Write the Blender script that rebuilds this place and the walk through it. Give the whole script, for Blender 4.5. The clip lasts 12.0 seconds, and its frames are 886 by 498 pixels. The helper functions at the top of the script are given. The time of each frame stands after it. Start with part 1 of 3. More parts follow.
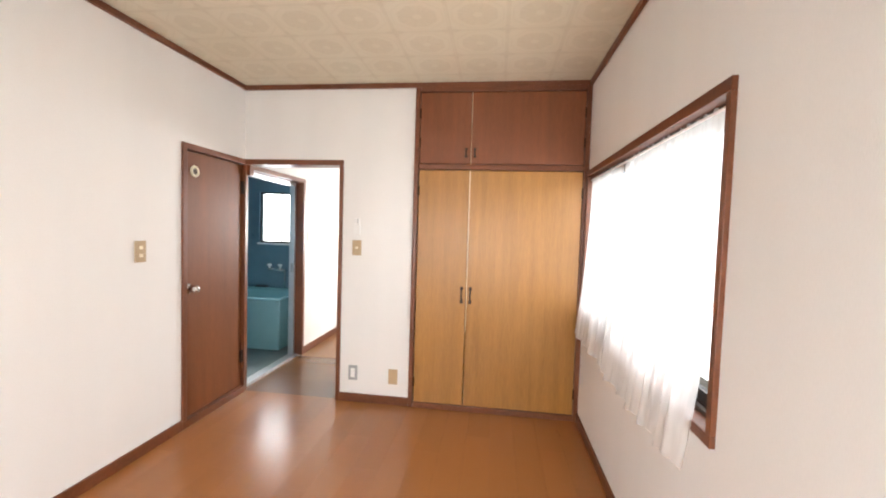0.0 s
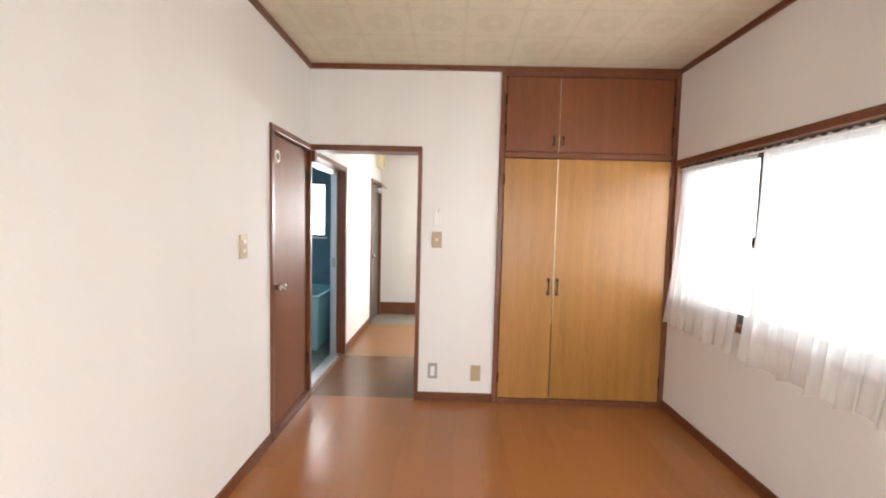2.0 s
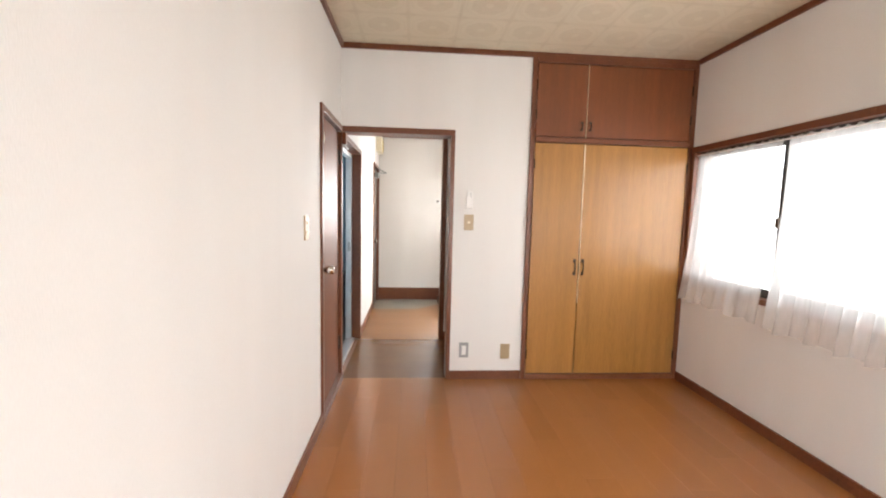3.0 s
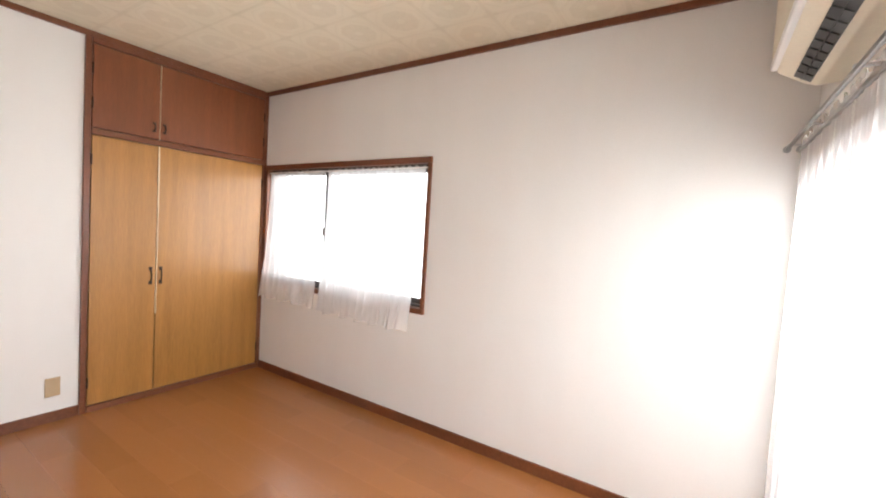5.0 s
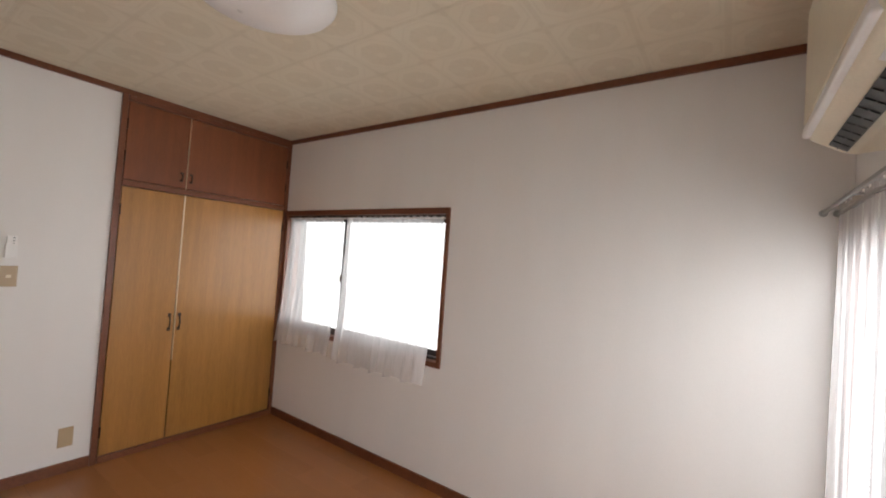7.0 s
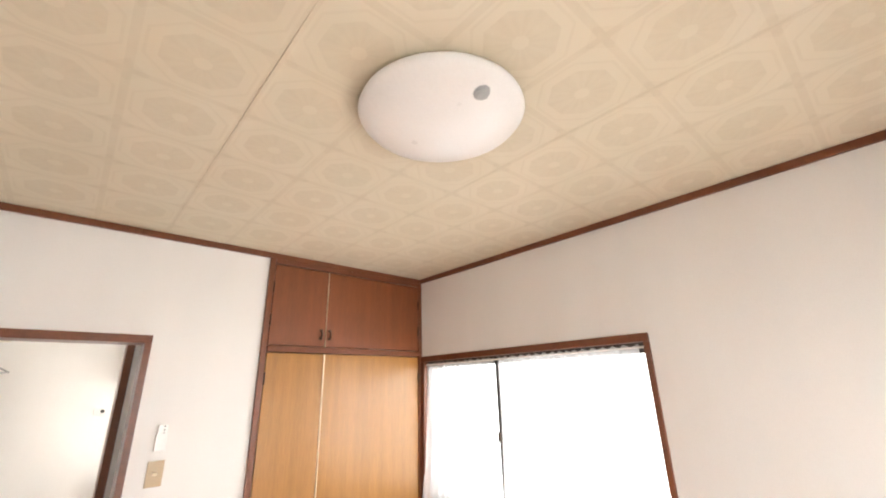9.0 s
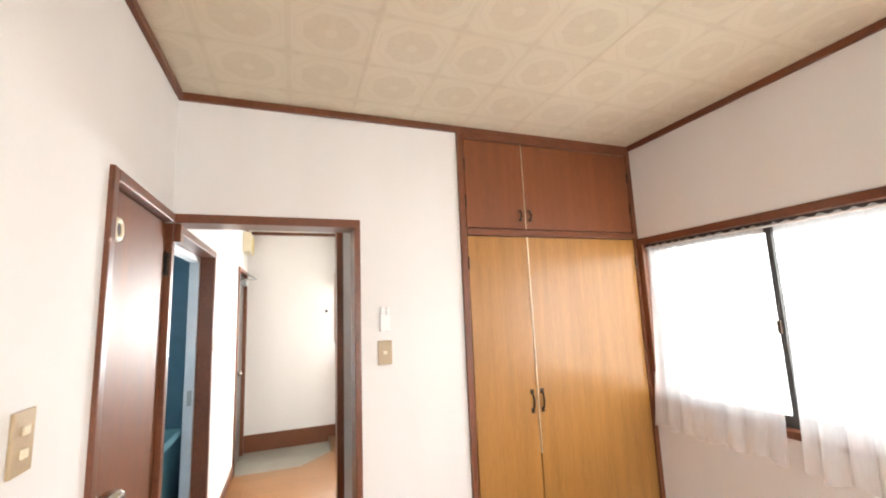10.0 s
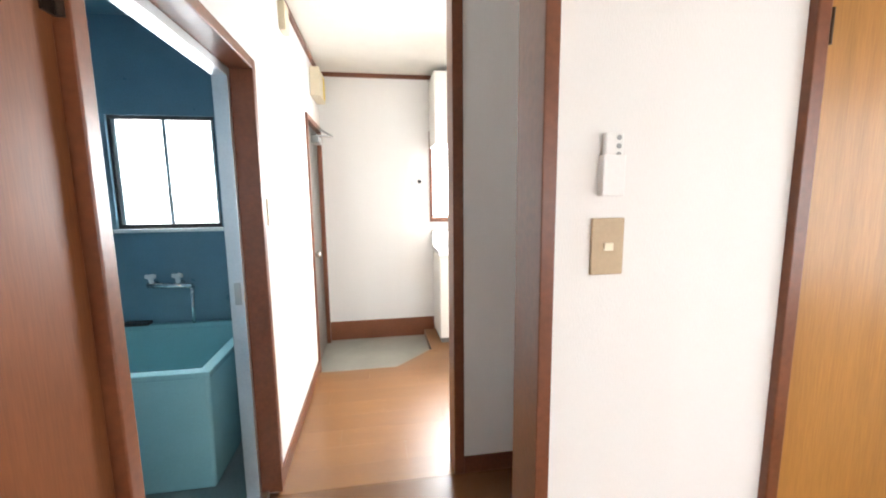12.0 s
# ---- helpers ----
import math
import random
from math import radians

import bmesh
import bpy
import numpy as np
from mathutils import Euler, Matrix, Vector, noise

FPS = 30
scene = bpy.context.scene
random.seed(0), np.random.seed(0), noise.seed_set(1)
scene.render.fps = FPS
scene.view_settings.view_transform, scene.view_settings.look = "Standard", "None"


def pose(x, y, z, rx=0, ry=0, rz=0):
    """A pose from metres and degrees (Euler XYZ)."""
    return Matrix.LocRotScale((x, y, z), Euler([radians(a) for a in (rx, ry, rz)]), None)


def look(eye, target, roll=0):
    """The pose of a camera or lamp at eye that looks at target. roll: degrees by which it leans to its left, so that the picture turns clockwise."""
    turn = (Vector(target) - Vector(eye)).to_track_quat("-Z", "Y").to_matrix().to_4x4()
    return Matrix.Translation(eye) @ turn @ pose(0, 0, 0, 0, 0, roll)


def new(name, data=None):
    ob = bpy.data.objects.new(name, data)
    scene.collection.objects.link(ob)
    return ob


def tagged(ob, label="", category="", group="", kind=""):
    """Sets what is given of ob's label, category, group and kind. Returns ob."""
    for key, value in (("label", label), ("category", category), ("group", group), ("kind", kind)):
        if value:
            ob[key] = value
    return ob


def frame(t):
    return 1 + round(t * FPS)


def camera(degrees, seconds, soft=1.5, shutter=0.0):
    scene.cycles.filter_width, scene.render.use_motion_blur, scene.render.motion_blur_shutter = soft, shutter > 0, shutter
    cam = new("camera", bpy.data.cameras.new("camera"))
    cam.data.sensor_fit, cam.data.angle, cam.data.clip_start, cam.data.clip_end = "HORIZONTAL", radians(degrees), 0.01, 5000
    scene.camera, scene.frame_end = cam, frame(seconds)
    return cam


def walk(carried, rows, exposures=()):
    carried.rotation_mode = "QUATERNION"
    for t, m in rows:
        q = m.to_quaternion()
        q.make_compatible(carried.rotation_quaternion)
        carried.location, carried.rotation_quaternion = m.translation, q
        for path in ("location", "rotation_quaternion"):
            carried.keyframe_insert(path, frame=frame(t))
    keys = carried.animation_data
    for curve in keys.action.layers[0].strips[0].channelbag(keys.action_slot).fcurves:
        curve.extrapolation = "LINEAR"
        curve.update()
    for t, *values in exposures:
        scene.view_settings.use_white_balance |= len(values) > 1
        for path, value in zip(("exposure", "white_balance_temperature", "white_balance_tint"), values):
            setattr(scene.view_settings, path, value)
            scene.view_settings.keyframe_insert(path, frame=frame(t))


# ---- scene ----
cam = camera(95.1, 12.0, soft=2.0)
PATH = [
    (0, (-0.163, 0.844, 1.339), (-0.421, 2.825, 1.245), 1.8),
    (0.5, (-0.349, 0.866, 1.325), (-0.592, 2.847, 1.195), 1.1),
    (1, (-0.588, 0.837, 1.337), (-0.613, 2.834, 1.238), 0.5),
    (1.5, (-0.821, 0.857, 1.33), (-0.766, 2.854, 1.235), 0.4),
    (2, (-1.107, 0.893, 1.306), (-1.143, 2.888, 1.177), 1.4),
    (2.5, (-1.33, 0.851, 1.275), (-1.243, 2.843, 1.099), 0.0),
    (2.7, (-1.497, 0.853, 1.258), (-1.421, 2.843, 1.081), 0.8),
    (4.3, (-1.714, 0.708, 1.32), (-0.551, 2.322, 1.111), 4.5),
    (4.5, (-1.709, 0.669, 1.317), (-0.353, 2.131, 1.165), 4.3),
    (5, (-1.684, 0.54, 1.313), (-0.002, 1.617, 1.219), 3.5),
    (5.5, (-1.618, 0.432, 1.339), (0.202, 1.259, 1.387), 3.5),
    (6, (-1.622, 0.388, 1.34), (0.261, 1.051, 1.458), 4.0),
    (6.5, (-1.636, 0.416, 1.396), (0.217, 1.151, 1.555), 3.3),
    (7, (-1.657, 0.573, 1.438), (-0.025, 1.728, 1.493), 4.0),
    (7.5, (-1.636, 0.797, 1.41), (-0.289, 2.276, 1.391), 1.6),
    (7.7, (-1.613, 0.875, 1.41), (-0.27, 2.356, 1.388), 2.6),
    (9.3, (-1.628, 1.344, 1.569), (-0.425, 2.762, 2.306), -0.6),
    (9.5, (-1.661, 1.471, 1.509), (-0.611, 3.043, 2.163), -0.8),
    (10, (-1.623, 1.786, 1.395), (-0.938, 3.643, 1.676), -2.3),
    (10.5, (-1.64, 2.104, 1.335), (-1.253, 4.066, 1.351), -3.5),
    (11, (-1.655, 2.402, 1.298), (-1.273, 4.357, 1.111), -2.7),
    (11.5, (-1.643, 2.724, 1.302), (-1.393, 4.69, 1.035), -3.1),
    (12, (-1.662, 3.046, 1.295), (-1.346, 5.002, 1.02), -0.6),
]
walk(cam, [(t, look(eye, target, roll)) for t, eye, target, roll in PATH],
     exposures=[(0, -0.62, 6700, 11), (2.5, -0.76, 6700, 11), (4.5, -0.62, 6700, 11), (5.5, -1.06, 6450, 12), (6.5, -1.78, 6450, 13),
                (7.5, -1.40, 6800, 11), (9.5, -0.36, 6700, 10), (10.5, -0.50, 6650, 10), (11, -0.60, 6550, 10), (12, -0.40, 6400, 9)])

# ---- light: daylight through the windows ----
world = bpy.data.worlds.new("world")
scene.world = world
world.use_nodes = True
sky = world.node_tree.nodes.new("ShaderNodeTexSky")
sky.sky_type = 'NISHITA'
sky.sun_disc = False
sky.sun_elevation = radians(74)
sky.sun_rotation = radians(195)
back = world.node_tree.nodes["Background"]
back.inputs["Strength"].default_value = 0.15
world.node_tree.links.new(sky.outputs[0], back.inputs[0])
SUN = bpy.data.lights.new("sun", 'SUN')
SUN.energy, SUN.angle, SUN.color = 3.0, radians(0.5), (1, 0.95, 0.88)
sun = new("sun", SUN)
sun.matrix_world = look((0, 0, 0), (0.1, 0.35, -1.3))


def window_light(name, place, target, w, h, watts):
    data = bpy.data.lights.new(name, 'AREA')
    data.shape, data.size, data.size_y, data.energy, data.color = 'RECTANGLE', w, h, watts, (0.97, 0.985, 1)
    ob = new(name, data)
    ob.matrix_world = look(place, target)
    return ob


window_light("east_window_sky", (0.64, 2.90, 1.26), (0, 2.90, 1.24), 1.64, 0.92, 26)
window_light("kitchen_window_sky", (-0.72, 6.93, 1.43), (-0.72, 6, 1.35), 0.83, 0.7, 205)
window_light("bath_window_sky", (-2.835, 5.75, 1.43), (-2.835, 4, 1.3), 0.80, 0.80, 85)
window_light("balcony_door_sky", (1.1, -0.80, 1.3), (1.1, 1, 1.3), 6.4, 2.4, 800)


# ---- materials ----
def mat(name, col, rough=0.5, metal=0.0, scale=8.0, vary=0.06, bump=0.1, stretch=(1, 1, 1), fine=120.0, coat=0.0, spec=0.5, rand=0.0, rvar=0.06):
    """A plain surface with slow stains, fine grain and relief."""
    m = bpy.data.materials.new(name)
    m.use_nodes = True
    nt = m.node_tree
    n, l = nt.nodes, nt.links
    b = n["Principled BSDF"]
    b.inputs["Metallic"].default_value = metal
    b.inputs["Coat Weight"].default_value = coat
    b.inputs["Specular IOR Level"].default_value = spec
    geo = n.new("ShaderNodeNewGeometry")
    mp = n.new("ShaderNodeMapping")
    mp.inputs["Scale"].default_value = stretch
    l.new(geo.outputs["Position"], mp.inputs["Vector"])
    big = n.new("ShaderNodeTexNoise")
    big.inputs["Scale"].default_value = scale
    big.inputs["Detail"].default_value = 4
    small = n.new("ShaderNodeTexNoise")
    small.inputs["Scale"].default_value = fine
    small.inputs["Detail"].default_value = 3
    l.new(mp.outputs[0], big.inputs["Vector"])
    l.new(mp.outputs[0], small.inputs["Vector"])
    add = n.new("ShaderNodeMath")
    add.operation = 'ADD'
    l.new(big.outputs["Fac"], add.inputs[0])
    l.new(small.outputs["Fac"], add.inputs[1])
    src = add.outputs[0]
    if rand:
        info = n.new("ShaderNodeObjectInfo")
        mul = n.new("ShaderNodeMath")
        mul.operation = 'MULTIPLY_ADD'
        mul.inputs[1].default_value = rand
        l.new(info.outputs["Random"], mul.inputs[0])
        l.new(src, mul.inputs[2])
        src = mul.outputs[0]
    ramp = n.new("ShaderNodeMapRange")
    ramp.inputs["From Min"].default_value = 0.6
    ramp.inputs["From Max"].default_value = 1.4 + rand
    ramp.inputs["To Min"].default_value = 1 - vary
    ramp.inputs["To Max"].default_value = 1 + vary
    l.new(src, ramp.inputs["Value"])
    mix = n.new("ShaderNodeMix")
    mix.data_type, mix.blend_type = 'RGBA', 'MULTIPLY'
    mix.inputs["Factor"].default_value = 1
    mix.inputs["A"].default_value = (*col, 1)
    l.new(ramp.outputs[0], mix.inputs["B"])
    l.new(mix.outputs["Result"], b.inputs["Base Color"])
    rr = n.new("ShaderNodeMapRange")
    rr.inputs["To Min"].default_value = max(0.02, rough - rvar)
    rr.inputs["To Max"].default_value = min(1, rough + rvar)
    l.new(big.outputs["Fac"], rr.inputs["Value"])
    l.new(rr.outputs[0], b.inputs["Roughness"])
    if bump:
        bp = n.new("ShaderNodeBump")
        bp.inputs["Strength"].default_value = bump
        bp.inputs["Distance"].default_value = 0.002
        l.new(small.outputs["Fac"], bp.inputs["Height"])
        l.new(bp.outputs[0], b.inputs["Normal"])
    return m


PAPER = mat("wallpaper", (0.80, 0.783, 0.76), 0.75, vary=0.035, bump=0.35, stretch=(3, 3, 0.5), fine=160, scale=1.5)
TRIM = mat("stained_trim", (0.150, 0.047, 0.019), 0.34, vary=0.3, bump=0.1, stretch=(1, 1, 1), fine=60, scale=5)
DOORWOOD = mat("reddish_door_veneer", (0.165, 0.054, 0.018), 0.50, vary=0.24, bump=0.06, stretch=(6, 6, 0.35), fine=50, scale=3, spec=0.2)
CLOSET = mat("honey_veneer", (0.325, 0.150, 0.034), 0.33, vary=0.24, bump=0.06, stretch=(9, 9, 0.45), fine=38, scale=2.6)
UPPER = mat("red_brown_veneer", (0.185, 0.055, 0.018), 0.40, vary=0.24, bump=0.06, stretch=(7, 7, 0.4), fine=45, scale=3)
PALE = mat("pale_edge_band", (0.75, 0.62, 0.42), 0.5, vary=0.08)
FLOOR = mat("floorboard", (0.308, 0.120, 0.038), 0.22, vary=0.10, bump=0.02, stretch=(5, 0.6, 5), fine=50, scale=1.6, rand=0.9, rvar=0.025)
HALLFLOOR = mat("hall_floorboard", (0.205, 0.093, 0.031), 0.30, vary=0.20, bump=0.05, stretch=(0.5, 4, 4), fine=60, scale=4, rand=0.5, rvar=0.05)
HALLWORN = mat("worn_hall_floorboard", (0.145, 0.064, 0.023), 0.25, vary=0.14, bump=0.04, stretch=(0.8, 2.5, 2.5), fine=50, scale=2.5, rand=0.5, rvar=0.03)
SUBFLOOR = mat("floor_joint", (0.18, 0.07, 0.025), 0.6)
CREAM = mat("cream_plastic", (0.76, 0.68, 0.50), 0.38, vary=0.05, bump=0.02)
ACCREAM = mat("aged_cream_plastic", (0.74, 0.68, 0.53), 0.4, vary=0.06, bump=0.02)
BEIGE = mat("beige_plate", (0.44, 0.33, 0.20), 0.42, vary=0.08, bump=0.03)
WHITE = mat("white_plastic", (0.82, 0.81, 0.79), 0.3, vary=0.03, bump=0.02)
GREY = mat("grey_enamel", (0.35, 0.36, 0.36), 0.4, vary=0.08)
CHROME = mat("chrome", (0.75, 0.74, 0.72), 0.16, metal=1, vary=0.08, bump=0)
ALU = mat("anodised_aluminium", (0.62, 0.63, 0.64), 0.35, metal=0.85, vary=0.08, bump=0.03)
RAILMETAL = mat("dull_steel", (0.26, 0.25, 0.24), 0.3, metal=0.9, vary=0.12, bump=0.03)
ALUDARK = mat("bronze_aluminium", (0.035, 0.031, 0.028), 0.5, metal=0.0, vary=0.15, bump=0.03)
BRONZE = mat("dark_bronze_pull", (0.05, 0.032, 0.022), 0.35, metal=0.7, vary=0.2)
BLACK = mat("black_plastic", (0.015, 0.014, 0.013), 0.45)
BLUETILE = mat("blue_bath_wall", (0.125, 0.215, 0.275), 0.3, vary=0.15, bump=0.05, scale=6)
TEAL = mat("turquoise_tub", (0.24, 0.46, 0.49), 0.22, vary=0.06, bump=0.02, coat=0.3)
BATHFLOOR = mat("grey_bath_floor", (0.17, 0.22, 0.22), 0.5, vary=0.2)
GENKAN = mat("grey_vinyl_entrance", (0.27, 0.26, 0.22), 0.55, vary=0.15, fine=300)
YELLOW = mat("yellow_sticker", (0.75, 0.55, 0.05), 0.5)
STEEL = mat("door_grey_steel", (0.14, 0.13, 0.115), 0.4, vary=0.1)
ENAMEL = mat("white_cabinet_enamel", (0.84, 0.82, 0.76), 0.35, vary=0.03)
SOIL = mat("ground_earth", (0.25, 0.23, 0.18), 0.9, vary=0.3, scale=2, fine=40)
LEAF = mat("leaf", (0.07, 0.13, 0.035), 0.6, vary=0.4, rand=0.4)
RAIL = mat("painted_steel_rail", (0.25, 0.21, 0.19), 0.5, vary=0.15)
CONCRETE = mat("balcony_concrete", (0.38, 0.37, 0.35), 0.85, vary=0.15, fine=200)


def glass_mat():
    m = bpy.data.materials.new("window_glass")
    m.use_nodes = True
    b = m.node_tree.nodes["Principled BSDF"]
    b.inputs["Transmission Weight"].default_value = 1
    b.inputs["Roughness"].default_value = 0.0
    b.inputs["IOR"].default_value = 1.1
    b.inputs["Base Color"].default_value = (0.97, 0.98, 0.98, 1)
    return m


GLASS = glass_mat()


def sheer_mat(name, clear, lace=False):
    """Thin white voile: part of the light passes straight, part is scattered through; the embroidery is denser."""
    m = bpy.data.materials.new(name)
    m.use_nodes = True
    n, l = m.node_tree.nodes, m.node_tree.links
    n.remove(n["Principled BSDF"])
    out = n["Material Output"]
    tr, df, ts = n.new("ShaderNodeBsdfTransparent"), n.new("ShaderNodeBsdfDiffuse"), n.new("ShaderNodeBsdfTranslucent")
    df.inputs[0].default_value = (0.97, 0.965, 0.96, 1)
    ts.inputs[0].default_value = (0.97, 0.965, 0.96, 1)
    cloth, mix = n.new("ShaderNodeMixShader"), n.new("ShaderNodeMixShader")
    cloth.inputs[0].default_value = 0.5
    l.new(df.outputs[0], cloth.inputs[1])
    l.new(ts.outputs[0], cloth.inputs[2])
    uv = n.new("ShaderNodeUVMap")
    weave = n.new("ShaderNodeTexNoise")
    weave.inputs["Scale"].default_value = 60
    weave.inputs["Detail"].default_value = 5
    mp = n.new("ShaderNodeMapping")
    mp.inputs["Scale"].default_value = (1, 0.15, 1)
    l.new(uv.outputs[0], mp.inputs["Vector"])
    l.new(mp.outputs[0], weave.inputs["Vector"])
    rng = n.new("ShaderNodeMapRange")
    rng.inputs["From Min"].default_value, rng.inputs["From Max"].default_value = 0.3, 0.7
    rng.inputs["To Min"].default_value, rng.inputs["To Max"].default_value = 1 - clear - 0.03, 1 - clear + 0.03
    l.new(weave.outputs["Fac"], rng.inputs["Value"])
    fac = rng.outputs[0]
    if lace:
        # columns of small embroidered rings, 0.26 m apart, on the cloth
        sep = n.new("ShaderNodeSeparateXYZ")
        l.new(uv.outputs[0], sep.inputs[0])

        def op(kind, a, b=None):
            o = n.new("ShaderNodeMath")
            o.operation = kind
            for k, v in enumerate((a, b)):
                if v is None:
                    continue
                if isinstance(v, (int, float)):
                    o.inputs[k].default_value = v
                else:
                    l.new(v, o.inputs[k])
            return o.outputs[0]
        u = op('SUBTRACT', op('MODULO', sep.outputs[0], 0.26), 0.13)
        v = op('SUBTRACT', op('MODULO', sep.outputs[1], 0.016), 0.008)
        r = op('SQRT', op('ADD', op('MULTIPLY', u, u), op('MULTIPLY', v, v)))
        ring = op('LESS_THAN', op('ABSOLUTE', op('SUBTRACT', r, 0.006)), 0.0018)
        fac = op('MINIMUM', op('ADD', fac, op('MULTIPLY', ring, 0.16)), 0.97)
    l.new(fac, mix.inputs[0])
    l.new(tr.outputs[0], mix.inputs[1])
    l.new(cloth.outputs[0], mix.inputs[2])
    l.new(mix.outputs[0], out.inputs["Surface"])
    return m


SHEER = sheer_mat("white_voile", 0.50)
LACE = sheer_mat("white_lace_voile", 0.66, True)


def ceiling_mat():
    """Cream printed board: faint octagon medallions on a 0.303 m grid, with yellowed stains."""
    m = bpy.data.materials.new("printed_ceiling_board")
    m.use_nodes = True
    n, l = m.node_tree.nodes, m.node_tree.links
    b = n["Principled BSDF"]
    b.inputs["Roughness"].default_value = 0.8
    geo, sep = n.new("ShaderNodeNewGeometry"), n.new("ShaderNodeSeparateXYZ")
    l.new(geo.outputs["Position"], sep.inputs[0])

    def op(kind, a, b=None):
        o = n.new("ShaderNodeMath")
        o.operation = kind
        for k, v in enumerate((a, b)):
            if v is None:
                continue
            if isinstance(v, (int, float)):
                o.inputs[k].default_value = v
            else:
                l.new(v, o.inputs[k])
        return o.outputs[0]
    P = 0.303
    u = op('ABSOLUTE', op('SUBTRACT', op('MODULO', op('ADD', sep.outputs[0], 10 * P + 0.90 + P / 2), P), P / 2))
    v = op('ABSOLUTE', op('SUBTRACT', op('MODULO', op('ADD', sep.outputs[1], 10 * P - 2.28 + P / 2), P), P / 2))
    octa = op('MAXIMUM', op('MAXIMUM', u, v), op('MULTIPLY', op('ADD', u, v), 0.7071))
    r1 = op('LESS_THAN', op('ABSOLUTE', op('SUBTRACT', octa, 0.128)), 0.004)
    fill = op('LESS_THAN', octa, 0.098)
    ang = op('SINE', op('MULTIPLY', op('ARCTAN2', v, u), 16))
    eye = op('GREATER_THAN', octa, 0.022)
    petal = op('MULTIPLY', op('MULTIPLY', fill, eye), op('ADD', 0.85, op('MULTIPLY', ang, 0.15)))
    grid = op('GREATER_THAN', op('MAXIMUM', u, v), P / 2 - 0.011)
    corner = op('GREATER_THAN', op('MULTIPLY', op('ADD', u, v), 0.7071), 0.178)
    pat = op('MINIMUM', op('ADD', op('MULTIPLY', r1, 0.35), op('ADD', op('MULTIPLY', petal, 0.6), op('ADD', op('MULTIPLY', grid, 0.45), op('MULTIPLY', corner, 0.3)))), 1)
    ns = n.new("ShaderNodeTexNoise")
    ns.inputs["Scale"].default_value, ns.inputs["Detail"].default_value = 26, 6
    l.new(geo.outputs["Position"], ns.inputs["Vector"])
    st = n.new("ShaderNodeTexNoise")
    st.inputs["Scale"].default_value, st.inputs["Detail"].default_value = 2.2, 3
    l.new(geo.outputs["Position"], st.inputs["Vector"])
    pr = op('MULTIPLY', pat, op('ADD', 0.12, op('MULTIPLY', ns.outputs["Fac"], 0.75)))
    m1, m2 = n.new("ShaderNodeMix"), n.new("ShaderNodeMix")
    m1.data_type = m2.data_type = 'RGBA'
    m1.inputs["A"].default_value, m1.inputs["B"].default_value = (0.70, 0.635, 0.51, 1), (0.62, 0.545, 0.40, 1)
    m2.inputs["B"].default_value = (0.52, 0.445, 0.32, 1)
    l.new(st.outputs["Fac"], m1.inputs["Factor"])
    l.new(m1.outputs["Result"], m2.inputs["A"])
    l.new(pr, m2.inputs["Factor"])
    l.new(m2.outputs["Result"], b.inputs["Base Color"])
    bp = n.new("ShaderNodeBump")
    bp.inputs["Strength"].default_value, bp.inputs["Distance"].default_value = 0.4, 0.001
    l.new(ns.outputs["Fac"], bp.inputs["Height"])
    l.new(bp.outputs[0], b.inputs["Normal"])
    return m


CEILING = ceiling_mat()


# ---- mesh helpers ----
def add_box(bm, x0, x1, y0, y1, z0, z1, bevel=0.0):
    vs = bmesh.ops.create_cube(bm, size=1)["verts"]
    for v in vs:
        v.co = Vector(((x0 + x1) / 2 + v.co.x * (x1 - x0), (y0 + y1) / 2 + v.co.y * (y1 - y0), (z0 + z1) / 2 + v.co.z * (z1 - z0)))
    if bevel:
        edges = list({e for v in vs for e in v.link_edges})
        bmesh.ops.bevel(bm, geom=edges, offset=bevel, segments=2, affect='EDGES', profile=0.5)


def box_mesh(*boxes, bevel=0.0):
    bm = bmesh.new()
    for b in boxes:
        add_box(bm, *b, bevel=bevel)
    return bm


def add_tube(bm, p, q, r, seg=12, r2=None):
    p, q = Vector(p), Vector(q)
    d = q - p
    m = Matrix.Translation((p + q) / 2) @ d.to_track_quat('Z', 'Y').to_matrix().to_4x4()
    bmesh.ops.create_cone(bm, cap_ends=True, segments=seg, radius1=r, radius2=r if r2 is None else r2, depth=d.length, matrix=m)


def add_lathe(bm, profile, m=Matrix(), seg=32):
    """Turns (radius, height) pairs round the z axis of m."""
    rings = []
    for r, z in profile:
        if r < 1e-6:
            rings.append([bm.verts.new(m @ Vector((0, 0, z)))])
        else:
            rings.append([bm.verts.new(m @ Vector((r * math.cos(2 * math.pi * k / seg), r * math.sin(2 * math.pi * k / seg), z))) for k in range(seg)])
    for a, b in zip(rings, rings[1:]):
        for k in range(seg):
            f = [a[k % len(a)], a[(k + 1) % len(a)], b[(k + 1) % len(b)], b[k % len(b)]]
            f = list(dict.fromkeys(f))
            if len(f) > 2:
                bm.faces.new(f)
    bmesh.ops.recalc_face_normals(bm, faces=bm.faces[:])


def part(name, bm, material, parent=None, label="", smooth=False):
    me = bpy.data.meshes.new(name)
    if smooth:
        for f in bm.faces:
            f.smooth = True
    bm.to_mesh(me)
    bm.free()
    me.materials.append(material)
    ob = new(name, me)
    if parent:
        ob.parent = parent
    if label:
        ob["label"] = label
    return ob


def thing(name, base, label, category, group="", kind=""):
    ob = new(name)
    ob.location = base
    ob.empty_display_size = 0.05
    return tagged(ob, label, category, group, kind)


